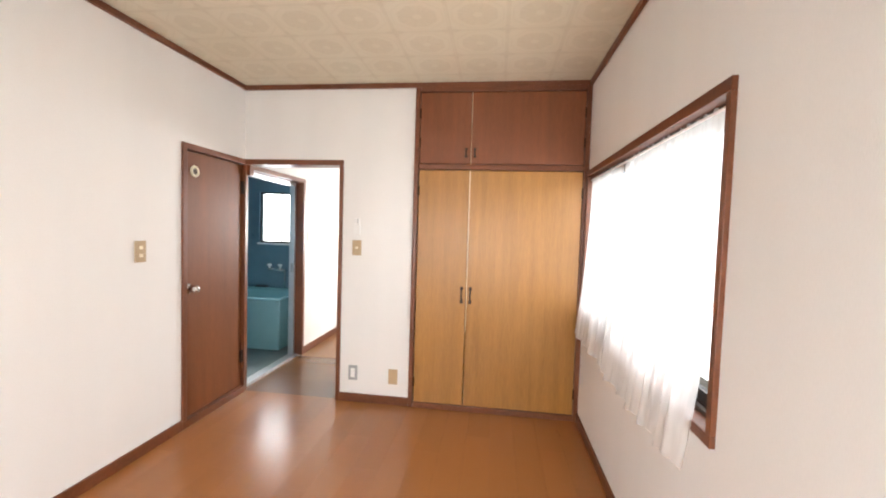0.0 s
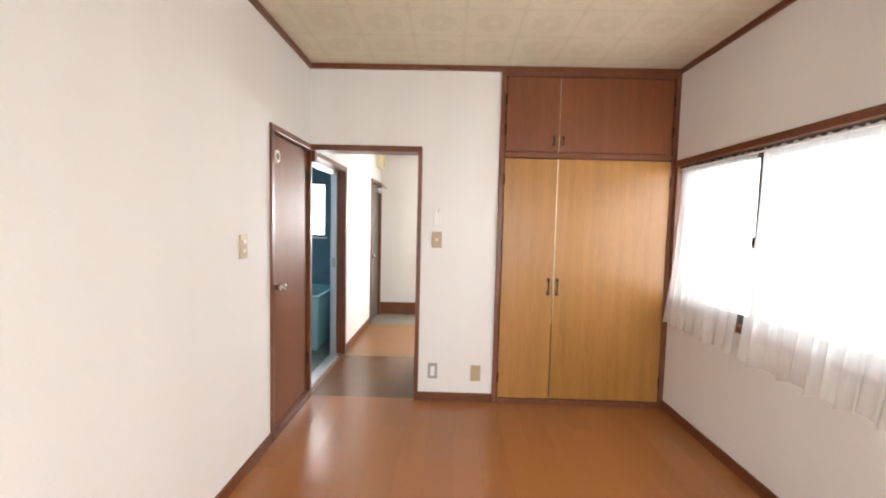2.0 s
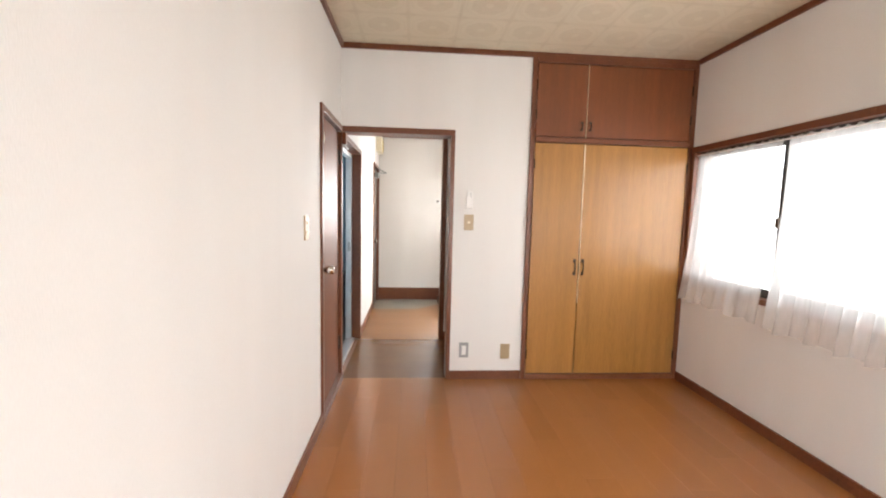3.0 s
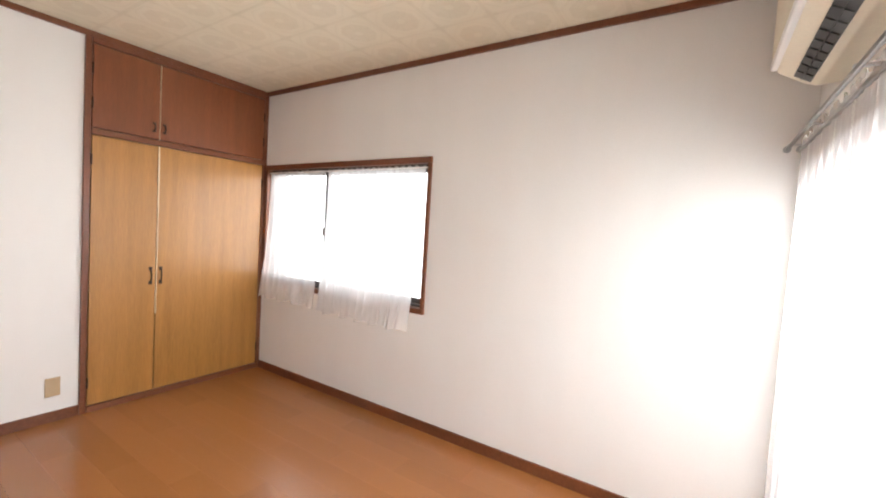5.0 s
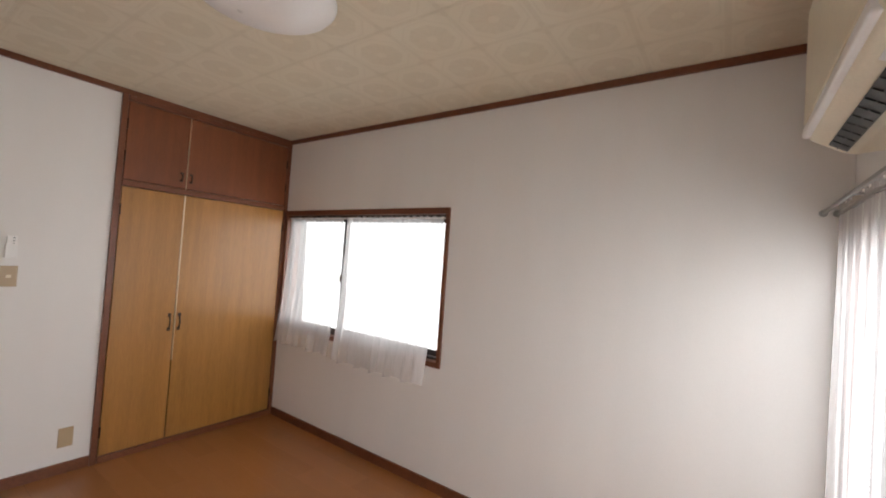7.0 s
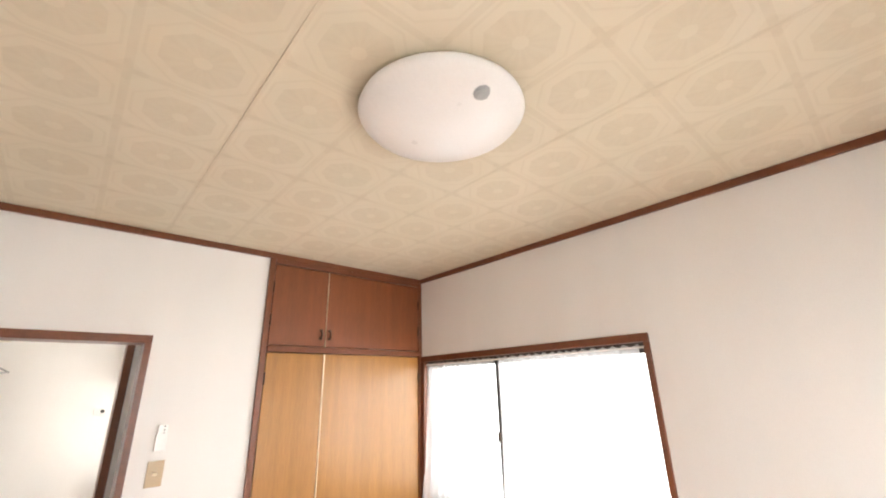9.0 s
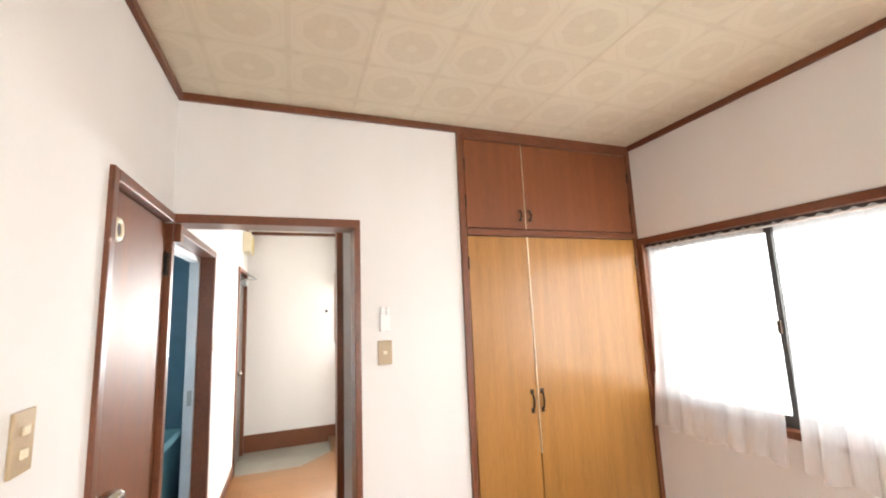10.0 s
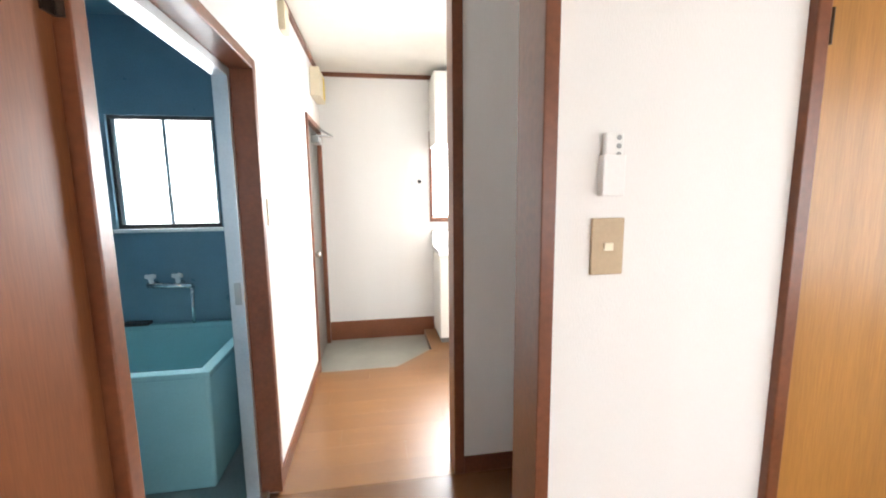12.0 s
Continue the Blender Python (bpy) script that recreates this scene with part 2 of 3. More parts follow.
def put(name, bm, material, owner, label="", smooth=False):
    """A part in world coordinates under an Empty that stands away from the origin."""
    bmesh.ops.translate(bm, verts=bm.verts[:], vec=-Vector(owner.location))
    return part(name, bm, material, owner, label, smooth)


def structure(name, bm, material, label, category):
    return tagged(part(name, bm, material), label, category, kind="structure")


# ---- the shell ----
XL, XR, YS, YN, H = -2.125, 0.458, 0.20, 3.80, 2.40
HN, KX, HC = 6.78, 0.60, 2.32       # end of the hall, kitchen's far side, hall ceiling
T = 0.12

structure("wall_left", box_mesh(
    (XL - T, XL, YS - T, 3.175, 0, H), (XL - T, XL, 3.175, 3.82, 1.815, H),
    (XL - T, XL, 3.82, 4.775, 1.785, H), (XL - T, XL, 4.775, 6.04, -0.25, H), (XL - T, XL, 6.04, 6.72, 1.83, H),
    (XL - T, XL, 6.72, HN + T, -0.25, H)), PAPER, "white papered plaster wall along room and hall", "wall")
structure("wall_north", box_mesh(
    (XL, -1.335, YN, YN + T, 1.82, H), (-1.335, -0.778, YN, YN + T, 0, H)), PAPER, "white papered wall with an open doorway", "wall")
structure("wall_right", box_mesh(
    (XR, XR + T, YS - T, 2.035, 0, H), (XR, XR + T, 2.035, 3.76, 0, 0.775), (XR, XR + T, 2.035, 3.76, 1.755, H),
    (XR, XR + T, 3.76, 4.62, 0, H)), PAPER, "white papered wall with a wide curtained window", "wall")
structure("wall_south", box_mesh(
    (XL, -1.74, YS - T, YS, 0, H), (-1.74, 0.42, YS - T, YS, 1.62, H), (0.42, XR, YS - T, YS, 0, H)),
    PAPER, "white papered wall with a balcony door", "wall")
structure("wall_closet_back", box_mesh((-0.85, XR, 4.62, 4.68, 0, H), (-0.85, -0.79, YN + T, 4.62, 0, H)), PAPER, "plain white wall behind the closet", "wall")
structure("wall_partition", box_mesh((-1.30, KX, 4.745, 4.845, 0, H)), PAPER, "greyish white papered partition beside the hall", "wall")
structure("wall_hall_end", box_mesh(
    (XL, -1.165, HN, HN + T, -0.25, H), (-1.165, -0.285, HN, HN + T, -0.25, 1.05), (-1.165, -0.285, HN, HN + T, 1.82, H),
    (-0.285, KX, HN, HN + T, -0.25, H)), PAPER, "white papered wall at the end of the hall", "wall")
structure("wall_kitchen_side", box_mesh((KX, KX + T, 4.72, HN + T, -0.25, H)), PAPER, "plain white kitchen wall", "wall")

# ceilings: boards with narrow open joints, in one mesh
bm = bmesh.new()
x = -0.446 - 0.909 * 2
while x < XR:
    a, b = max(x + 0.0007, XL), min(x + 0.909 - 0.0007, XR)
    add_box(bm, a, b, YS, YN, H, H + 0.003)
    x += 0.909
add_box(bm, XL - T, XR + T, YS - T, YN + T, H + 0.003, H + 0.06)
structure("ceiling_room", bm, CEILING, "yellowed cream ceiling boards printed with faint octagons", "ceiling")
HALLCEIL = mat("white_ceiling_board", (0.78, 0.75, 0.68), 0.8, vary=0.05)
structure("ceiling_hall", box_mesh((XL - T, KX + T, YN + T, HN + T, HC, HC + 0.06)), HALLCEIL, "plain off-white hall ceiling", "ceiling")

# floor slabs below the boards
floor_room = structure("floor_room", box_mesh((XL - T, XR + T, YS - T, YN + 0.02, -0.12, -0.012)), SUBFLOOR, "glossy orange-brown wooden floorboards", "floor")
floor_hall = structure("floor_hall", box_mesh((XL - T, KX + T, YN + 0.02, 5.92, -0.12, -0.012), (-1.25, KX + T, 5.92, HN + T, -0.12, -0.012)), SUBFLOOR, "worn brown wooden hall floorboards", "floor")
structure("floor_entrance", box_mesh((XL - T, -1.2, 5.6, HN + T, -0.16, -0.05)), GENKAN, "grey vinyl sunken entrance floor", "floor")

# baseboards
structure("baseboard_left", box_mesh((XL, XL + 0.012, YS, 3.155, 0, 0.065), bevel=0.002), TRIM, "dark red-brown wooden baseboard", "baseboard")
structure("baseboard_north", box_mesh((-1.32, -0.778, YN - 0.012, YN, 0, 0.065), bevel=0.002), TRIM, "dark red-brown wooden baseboard", "baseboard")
structure("baseboard_right", box_mesh((XR - 0.012, XR, YS, YN - 0.022, 0, 0.065), bevel=0.002), TRIM, "dark red-brown wooden baseboard", "baseboard")
structure("baseboard_south", box_mesh((XL + 0.012, -1.76, YS, YS + 0.012, 0, 0.065), (0.44, XR - 0.012, YS, YS + 0.012, 0, 0.065), bevel=0.002), TRIM, "dark red-brown wooden baseboard", "baseboard")
structure("baseboard_hall", box_mesh((XL, XL + 0.012, 4.80, 6.02, 0, 0.075), bevel=0.002), TRIM, "red-brown wooden hall baseboard", "baseboard")
structure("baseboard_partition", box_mesh((-1.30, -0.85, 4.733, 4.745, 0, 0.08), bevel=0.002), TRIM, "dark wooden baseboard on the partition", "baseboard")
structure("baseboard_entrance", box_mesh((XL, -1.15, HN - 0.014, HN, -0.05, 0.125), bevel=0.002), TRIM, "tall red-brown skirting above the entrance floor", "baseboard")
bm = box_mesh((XL, -1.55, 5.90, 5.97, -0.05, 0.0), (-1.25, -1.20, 6.22, HN - 0.014, -0.05, 0.002))
corner = [bm.verts.new((x, y, z)) for z in (-0.05, 0.0) for x, y in ((-1.55, 5.90), (-1.55, 5.97), (-1.25, 6.27), (-1.20, 6.22), (-1.20, 5.90))]
bm.faces.new(corner[5:][::-1])
bm.faces.new(corner[:5])
for k in range(5):
    bm.faces.new((corner[k], corner[(k + 1) % 5], corner[5 + (k + 1) % 5], corner[5 + k]))
bmesh.ops.recalc_face_normals(bm, faces=bm.faces[:])
structure("entrance_step", bm, HALLFLOOR, "brown wooden edge of the entrance step", "step")

# ceiling mouldings
for name, b in (("trim_left", (XL, XL + 0.02, YS, YN - 0.02, 2.365, 2.40)), ("trim_north", (XL, XR, YN - 0.02, YN, 2.365, 2.40)),
                ("trim_right", (XR - 0.02, XR, YS, YN - 0.02, 2.365, 2.40)),
                ("trim_hall_left", (XL, XL + 0.02, YN + T, HN - 0.02, HC - 0.035, HC)), ("trim_hall_end", (XL, KX, HN - 0.02, HN, HC - 0.035, HC))):
    structure(name, box_mesh(b, bevel=0.003), TRIM, "dark red-brown ceiling moulding", "trim")

# doorway frame between room and hall
structure("doorway_frame", box_mesh(
    (-1.35, -1.32, YN - 0.014, YN + T + 0.014, 0, 1.80), (XL, -1.32, YN - 0.014, YN + T + 0.014, 1.80, 1.84),
    (XL, XL + 0.03, YN + 0.02, YN + 0.07, 1.72, 1.80),
    bevel=0.003), TRIM, "dark red-brown wooden door frame", "door frame")
structure("partition_post", box_mesh((-1.345, -1.30, 4.73, 4.86, 0, HC), bevel=0.003), TRIM, "dark red-brown wooden post at the partition end", "post")


# ---- things of the room ----
def side_door():
    d = thing("door_1", (XL, 3.45, 0), "closed red-brown veneer door with round vent ring", "door", kind="structure")
    put("leaf", box_mesh((XL - 0.055, XL - 0.018, 3.197, 3.797, 0.052, 1.795), bevel=0.003), DOORWOOD, d)
    put("casing", box_mesh((XL - T, XL + 0.014, 3.155, 3.192, 0.05, 1.838), bevel=0.003), TRIM, d)
    put("casing", box_mesh((XL - T, XL + 0.014, 3.192, 3.784, 1.80, 1.838), bevel=0.003), TRIM, d)
    put("casing", box_mesh((XL - T, XL + 0.004, 3.803, 3.842, 0.0, 1.80), bevel=0.003), TRIM, d)
    put("sill", box_mesh((XL - T, XL + 0.014, 3.155, 3.800, 0, 0.05), bevel=0.003), TRIM, d)
    put("backing", box_mesh((XL - T - 0.02, XL - T, 3.12, 3.842, 0, 1.83)), BLACK, d)
    ring = bmesh.new()
    turn = Matrix.Translation((XL - 0.018, 3.29, 1.672)) @ pose(0, 0, 0, 0, 90, 0)
    add_lathe(ring, [(0.021, 0.0), (0.021, 0.006), (0.026, 0.009), (0.036, 0.007), (0.039, 0.0)], turn)
    put("vent_ring", ring, CREAM, d, "cream plastic vent ring", True)
    core = bmesh.new()
    add_lathe(core, [(0.0, 0.003), (0.021, 0.003), (0.021, 0.0)], turn)
    put("vent_mesh", core, BRONZE, d)
    knob = bmesh.new()
    turn = Matrix.Translation((XL - 0.018, 3.228, 0.905)) @ pose(0, 0, 0, 0, 90, 0)
    add_lathe(knob, [(0.0, 0.0), (0.036, 0.0), (0.036, 0.004), (0.030, 0.012), (0.017, 0.017), (0.016, 0.030), (0.0225, 0.035), (0.0265, 0.044), (0.0245, 0.072), (0.019, 0.079), (0.0, 0.080)], turn)
    k = put("door_knob", knob, CHROME, d, "round chrome door knob", True)
    key = bmesh.new()
    add_lathe(key, [(0.0, 0.082), (0.006, 0.082), (0.006, 0.079)], turn, 16)
    put("keyhole", key, BLACK, d)
    for z in (0.285, 1.62):
        h = bmesh.new()
        add_tube(h, (XL - 0.010, 3.802, z - 0.05), (XL - 0.010, 3.802, z + 0.05), 0.007)
        add_box(h, XL - 0.018, XL - 0.014, 3.772, 3.802, z - 0.05, z + 0.05)
        put("hinge", h, BRONZE, d)


side_door()


def closet():
    c = thing("built_in_closet", (-0.15, YN, 0), "built-in closet with honey veneer doors and red-brown upper doors", "closet")
    y0, y1 = YN - 0.02, YN + 0.04
    put("frame", box_mesh((-0.778, -0.745, y0, y1, 0, 2.365), bevel=0.003), TRIM, c, "dark red-brown stile")
    put("frame", box_mesh((XR - 0.033, XR, y0, y1, 0, 2.365), bevel=0.003), TRIM, c, "dark red-brown stile")
    put("frame", box_mesh((-0.742, XR - 0.033, y0, y1, 1.777, 1.815), bevel=0.003), TRIM, c, "dark red-brown rail")
    put("frame", box_mesh((-0.742, XR - 0.033, y0, y1, 2.335, 2.365), bevel=0.003), TRIM, c, "dark red-brown rail")
    put("sill", box_mesh((-0.742, XR - 0.033, y0, y1, 0, 0.04), bevel=0.003), TRIM, c)
    put("carcass", box_mesh((-0.78, XR, 4.58, 4.615, 0, H), (-0.742, XR - 0.033, y1, 4.58, 0.0, 0.03), (-0.742, XR - 0.033, y1, 4.58, 1.78, 1.81)), CLOSET, c)
    for lo, hi, m, tilt, hz in ((0.045, 1.772, CLOSET, 0.5, 0.867), (1.82, 2.33, UPPER, 0.25, 1.899)):
        for x0, x1, hx in ((-0.738, -0.369, -0.400), (-0.3625, XR - 0.037, -0.337)):
            d = put("door", box_mesh((x0, x1, YN - 0.012, YN + 0.014, lo, hi), bevel=0.002), m, c)
            bm = bmesh.new()
            bow = [(hx, YN - 0.012 - 0.019 * math.sin(math.pi * k / 8) ** 0.6, hz - 0.048 + 0.012 * k) for k in range(9)]
            for p, q in zip(bow, bow[1:]):
                add_tube(bm, p, q, 0.0055, 8)
            add_box(bm, hx - 0.011, hx + 0.011, YN - 0.0145, YN - 0.0115, hz - 0.062, hz - 0.036, bevel=0.001)
            add_box(bm, hx - 0.011, hx + 0.011, YN - 0.0145, YN - 0.0115, hz + 0.036, hz + 0.062, bevel=0.001)
            bmesh.ops.translate(bm, verts=bm.verts[:], vec=-c.location)
            if m is UPPER:
                for v in bm.verts:
                    v.co.z = hz + (v.co.z - hz) * 0.55
            part("pull", bm, BRONZE, d, "dark bronze pull")
            xh = x0 - 0.002 if x0 < -0.5 else x1 + 0.002
            for z in (lo + 0.15, hi - 0.15):
                h = bmesh.new()
                add_tube(h, (xh, YN - 0.014, z - 0.035), (xh, YN - 0.014, z + 0.035), 0.006)
                bmesh.ops.translate(h, verts=h.verts[:], vec=-c.location)
                part("hinge", h, BRONZE, d)
        # the bare pale edge of the right-hand leaf shows in the gap, which narrows downwards
        e = bmesh.new()
        add_box(e, -0.370 if m is CLOSET else -0.3645, -0.3615, YN - (0.016 if m is CLOSET else 0.011), YN + 0.012, lo + (0.55 if m is CLOSET else 0.0), hi)
        if m is CLOSET:
            for v in e.verts:
                if v.co.z < 1 and v.co.x < -0.366:
                    v.co.x += 0.006
        put("edge_band", e, PALE, c, "pale bare door edge")


closet()


def fluted_curtain(name, owner, ends, z0, z1, along, at, depth, folds, mat_, seed, gather=0.0, flare=0.0, frill=0.0):
    """A hanging cloth: folds run down it, pinched at the top, wider and uneven at the hem."""
    rnd = random.Random(seed)
    a, b = ends
    nu, nv = folds * 10, 26
    ph = [rnd.uniform(0, 6.28) for _ in range(6)]
    me = bpy.data.meshes.new(name)
    verts, faces, uvs = [], [], []
    for j in range(nv + 1):
        q = j / nv
        for i in range(nu + 1):
            p = i / nu
            w = p * folds * 2 * math.pi + 0.9 * math.sin(p * 9 + ph[0]) + 0.35 * math.sin(p * 23 + ph[1])
            amp = depth * (0.35 + 0.65 * min(1, q * 2.2)) * (0.7 + 0.45 * math.sin(p * 14 + ph[2]))
            off = amp * math.sin(w + 0.5 * math.sin(3 * q + ph[3])) + 0.25 * depth * math.sin(2 * w + ph[4])
            off += flare * q * q
            s = a + (b - a) * p + 0.012 * math.cos(w) * q + gather * q * (0.5 - p)
            z = z1 + (z0 - z1) * q + (0.012 * math.sin(w * 0.5 + ph[5]) * q)
            if j == 0:
                z += frill * (0.5 + 0.5 * math.sin(w * 1.5))
            verts.append((s, at + off, z) if along == 'x' else (at - off, s, z))
            uvs.append((p * abs(b - a) * 1.5, (z1 - z)))
    for j in range(nv):
        for i in range(nu):
            k = j * (nu + 1) + i
            faces.append((k, k + 1, k + nu + 2, k + nu + 1))
    o = owner.location
    me.from_pydata([(x - o.x, y - o.y, z - o.z) for x, y, z in verts], [], faces)
    layer = me.uv_layers.new(name="UVMap")
    for lp in me.loops:
        layer.data[lp.index].uv = uvs[lp.vertex_index]
    for f in me.polygons:
        f.use_smooth = True
    me.materials.append(mat_)
    ob = new(name, me)
    ob.parent = owner
    return ob


def east_window():
    w = thing("window_1", (XR, 2.9, 0.79), "wide sliding window in dark red-brown wooden frame", "window", kind="structure")
    fx0, fx1 = XR - 0.016, XR + T
    put("window_frame", box_mesh((fx0, fx1, 2.028, 3.776, 1.735, 1.775), bevel=0.003), TRIM, w)
    put("window_frame", box_mesh((fx0, fx1, 2.028, 3.776, 0.755, 0.79), bevel=0.003), TRIM, w)
    put("window_frame", box_mesh((fx0, fx1, 2.028, 2.055, 0.79, 1.735), bevel=0.003), TRIM, w)
    put("window_frame", box_mesh((fx0, fx1, 3.74, 3.776, 0.79, 1.735), bevel=0.003), TRIM, w)
    put("window_sill", box_mesh((XR + 0.035, XR + 0.05, 2.055, 3.74, 0.79, 0.805), (XR + 0.07, XR + 0.078, 2.055, 3.74, 0.79, 0.80)), ALUDARK, w)
    put("head_track", box_mesh((XR + 0.03, XR + 0.09, 2.055, 3.74, 1.715, 1.735)), ALUDARK, w)
    for x, y0, y1 in ((XR + 0.045, 3.03, 3.74), (XR + 0.08, 2.055, 3.075)):
        s = put("sash", box_mesh((x - 0.012, x + 0.012, y0, y0 + 0.024, 0.805, 1.715), (x - 0.012, x + 0.012, y1 - 0.024, y1, 0.805, 1.715),
                                 (x - 0.012, x + 0.012, y0 + 0.024, y1 - 0.024, 0.805, 0.84), (x - 0.012, x + 0.012, y0 + 0.024, y1 - 0.024, 1.685, 1.715)), ALUDARK, w)
        g = box_mesh((x - 0.002, x + 0.002, y0 + 0.024, y1 - 0.024, 0.84, 1.685))
        bmesh.ops.translate(g, verts=g.verts[:], vec=-w.location)
        pane = part("pane", g, GLASS, s)
        pane.visible_shadow = False
    put("crescent_lock", box_mesh((XR + 0.018, XR + 0.034, 3.036, 3.056, 1.21, 1.27), bevel=0.004), BRONZE, w)
    c = thing("window_curtain", (XR - 0.03, 2.9, 0.64), "short sheer white voile curtain over the window", "curtain")
    rod = bmesh.new()
    add_tube(rod, (XR + 0.012, 2.055, 1.71), (XR + 0.012, 3.74, 1.71), 0.005)
    put("rod", rod, WHITE, c)
    fluted_curtain("cloth", c, (3.735, 3.05), 0.65, 1.715, 'y', XR + 0.016, 0.015, 8, SHEER, 5, gather=0.03, flare=0.065, frill=0.012)
    fluted_curtain("cloth", c, (3.005, 2.095), 0.635, 1.715, 'y', XR + 0.016, 0.016, 11, SHEER, 8, gather=-0.07, flare=0.068, frill=0.012)


east_window()


def balcony_door():
    w = thing("window_2", (-0.73, YS, 0), "full-height sliding balcony door of dark aluminium", "window", kind="structure")
    y0, y1 = YS - T, YS + 0.014
    for b in ((-1.76, -1.72, y0, y1, 0, 1.64), (0.40, 0.44, y0, y1, 0, 1.64), (-1.72, 0.40, y0, y1, 1.60, 1.64), (-1.72, 0.40, y0, y1, 0, 0.05)):
        put("window_frame", box_mesh(b, bevel=0.003), TRIM, w)
    for y, x0, x1 in ((YS - 0.05, -1.72, -0.64), (YS - 0.085, -0.68, 0.40)):
        s = put("sash", box_mesh((x0, x0 + 0.04, y - 0.012, y + 0.012, 0.05, 1.60), (x1 - 0.04, x1, y - 0.012, y + 0.012, 0.05, 1.60),
                                 (x0 + 0.04, x1 - 0.04, y - 0.012, y + 0.012, 0.05, 0.13), (x0 + 0.04, x1 - 0.04, y - 0.012, y + 0.012, 1.56, 1.60)), ALUDARK, w)
        g = box_mesh((x0 + 0.04, x1 - 0.04, y - 0.002, y + 0.002, 0.13, 1.56))
        bmesh.ops.translate(g, verts=g.verts[:], vec=-w.location)
        pane = part("pane", g, GLASS, s)
        pane.visible_shadow = False
    r = thing("curtain_rail", (-0.7, YS, 1.71), "double metal curtain rail on wall brackets", "curtain rail")
    for y, z in ((0.290, 1.715), (0.250, 1.71)):
        bm = bmesh.new()
        add_box(bm, -2.0, 0.41, y - 0.005, y + 0.005, z - 0.007, z + 0.007, bevel=0.003)
        put("rail", bm, RAILMETAL, r)
    for x in (0.38, 0.05, -0.45, -0.95, -1.45, -1.95):
        bm = box_mesh((x - 0.008, x + 0.008, YS, 0.295, 1.722, 1.727), (x - 0.012, x + 0.012, YS, YS + 0.004, 1.70, 1.76))
        put("bracket", bm, ALU, r)
    for y in (0.290, 0.250):
        bm = bmesh.new()
        add_tube(bm, (0.41, y, 1.715), (0.424, y, 1.715), 0.013)
        put("end_cap", bm, GREY, r)
    c = thing("balcony_curtain", (-0.7, 0.245, 0.02), "long sheer white lace curtain before the balcony door", "curtain")
    fluted_curtain("cloth", c, (-0.70, 0.41), 0.03, 1.735, 'x', 0.247, 0.014, 11, LACE, 11, frill=0.02)
    fluted_curtain("cloth", c, (-1.98, -0.69), 0.03, 1.735, 'x', 0.243, 0.012, 11, LACE, 23, frill=0.02)


balcony_door()


def air_conditioner():
    a = thing("air_conditioner", (-0.30, YS, 1.86), "aged cream wall air conditioner with dark outlet slot", "air conditioner")
    x0, x1 = -0.70, 0.08
    prof = [(YS, 1.86), (YS, 2.35), (0.37, 2.35), (0.384, 2.335), (0.384, 1.925), (0.372, 1.905), (0.30, 1.862), (0.27, 1.852)]
    bm = bmesh.new()
    A = [bm.verts.new((x0, y, z)) for y, z in prof]
    B = [bm.verts.new((x1, y, z)) for y, z in prof]
    bm.faces.new(A)
    bm.faces.new(B[::-1])
    for k in range(len(prof)):
        bm.faces.new((A[k - 1], A[k], B[k], B[k - 1]))
    bmesh.ops.recalc_face_normals(bm, faces=bm.faces[:])
    bmesh.ops.bevel(bm, geom=bm.edges[:], offset=0.004, segments=2, affect='EDGES', profile=0.5)
    put("body", bm, ACCREAM, a)
    put("front_panel", box_mesh((x0 + 0.008, x1 - 0.008, 0.382, 0.394, 1.955, 2.33), bevel=0.004), ACCREAM, a)
    put("front_lip", box_mesh((x0 + 0.004, x1 - 0.004, 0.374, 0.396, 1.912, 1.944), bevel=0.006), WHITE, a, "pale lip along the lower front edge")
    # outlet slot and louvres on the sloping underside
    slope = math.degrees(math.atan2(1.905 - 1.862, 0.372 - 0.30))

    def under(bm, y, z):
        bmesh.ops.transform(bm, matrix=pose(0, y, z, slope, 0, 0), verts=bm.verts[:])
        return bm
    put("outlet_slot", under(box_mesh((x0 + 0.18, x1 - 0.05, -0.030, 0.020, -0.006, 0.004)), 0.318, 1.871), BLACK, a)
    for k in range(9):
        x = x0 + 0.21 + k * 0.058
        put("vane", under(box_mesh((x, x + 0.006, -0.027, 0.017, -0.009, -0.005)), 0.318, 1.871), BLACK, a)
    put("louvre", under(box_mesh((x0 + 0.19, x1 - 0.06, -0.007, -0.003, -0.012, -0.006)), 0.318, 1.871), BLACK, a)
    put("label_plate", under(box_mesh((x0 + 0.015, x0 + 0.15, -0.032, 0.034, -0.005, 0.002), bevel=0.0015), 0.322, 1.873), WHITE, a, "white paper label")
    put("label_mark", under(box_mesh((x0 + 0.07, x0 + 0.09, 0.004, 0.016, -0.0065, -0.0045)), 0.322, 1.873), GREY, a)


air_conditioner()


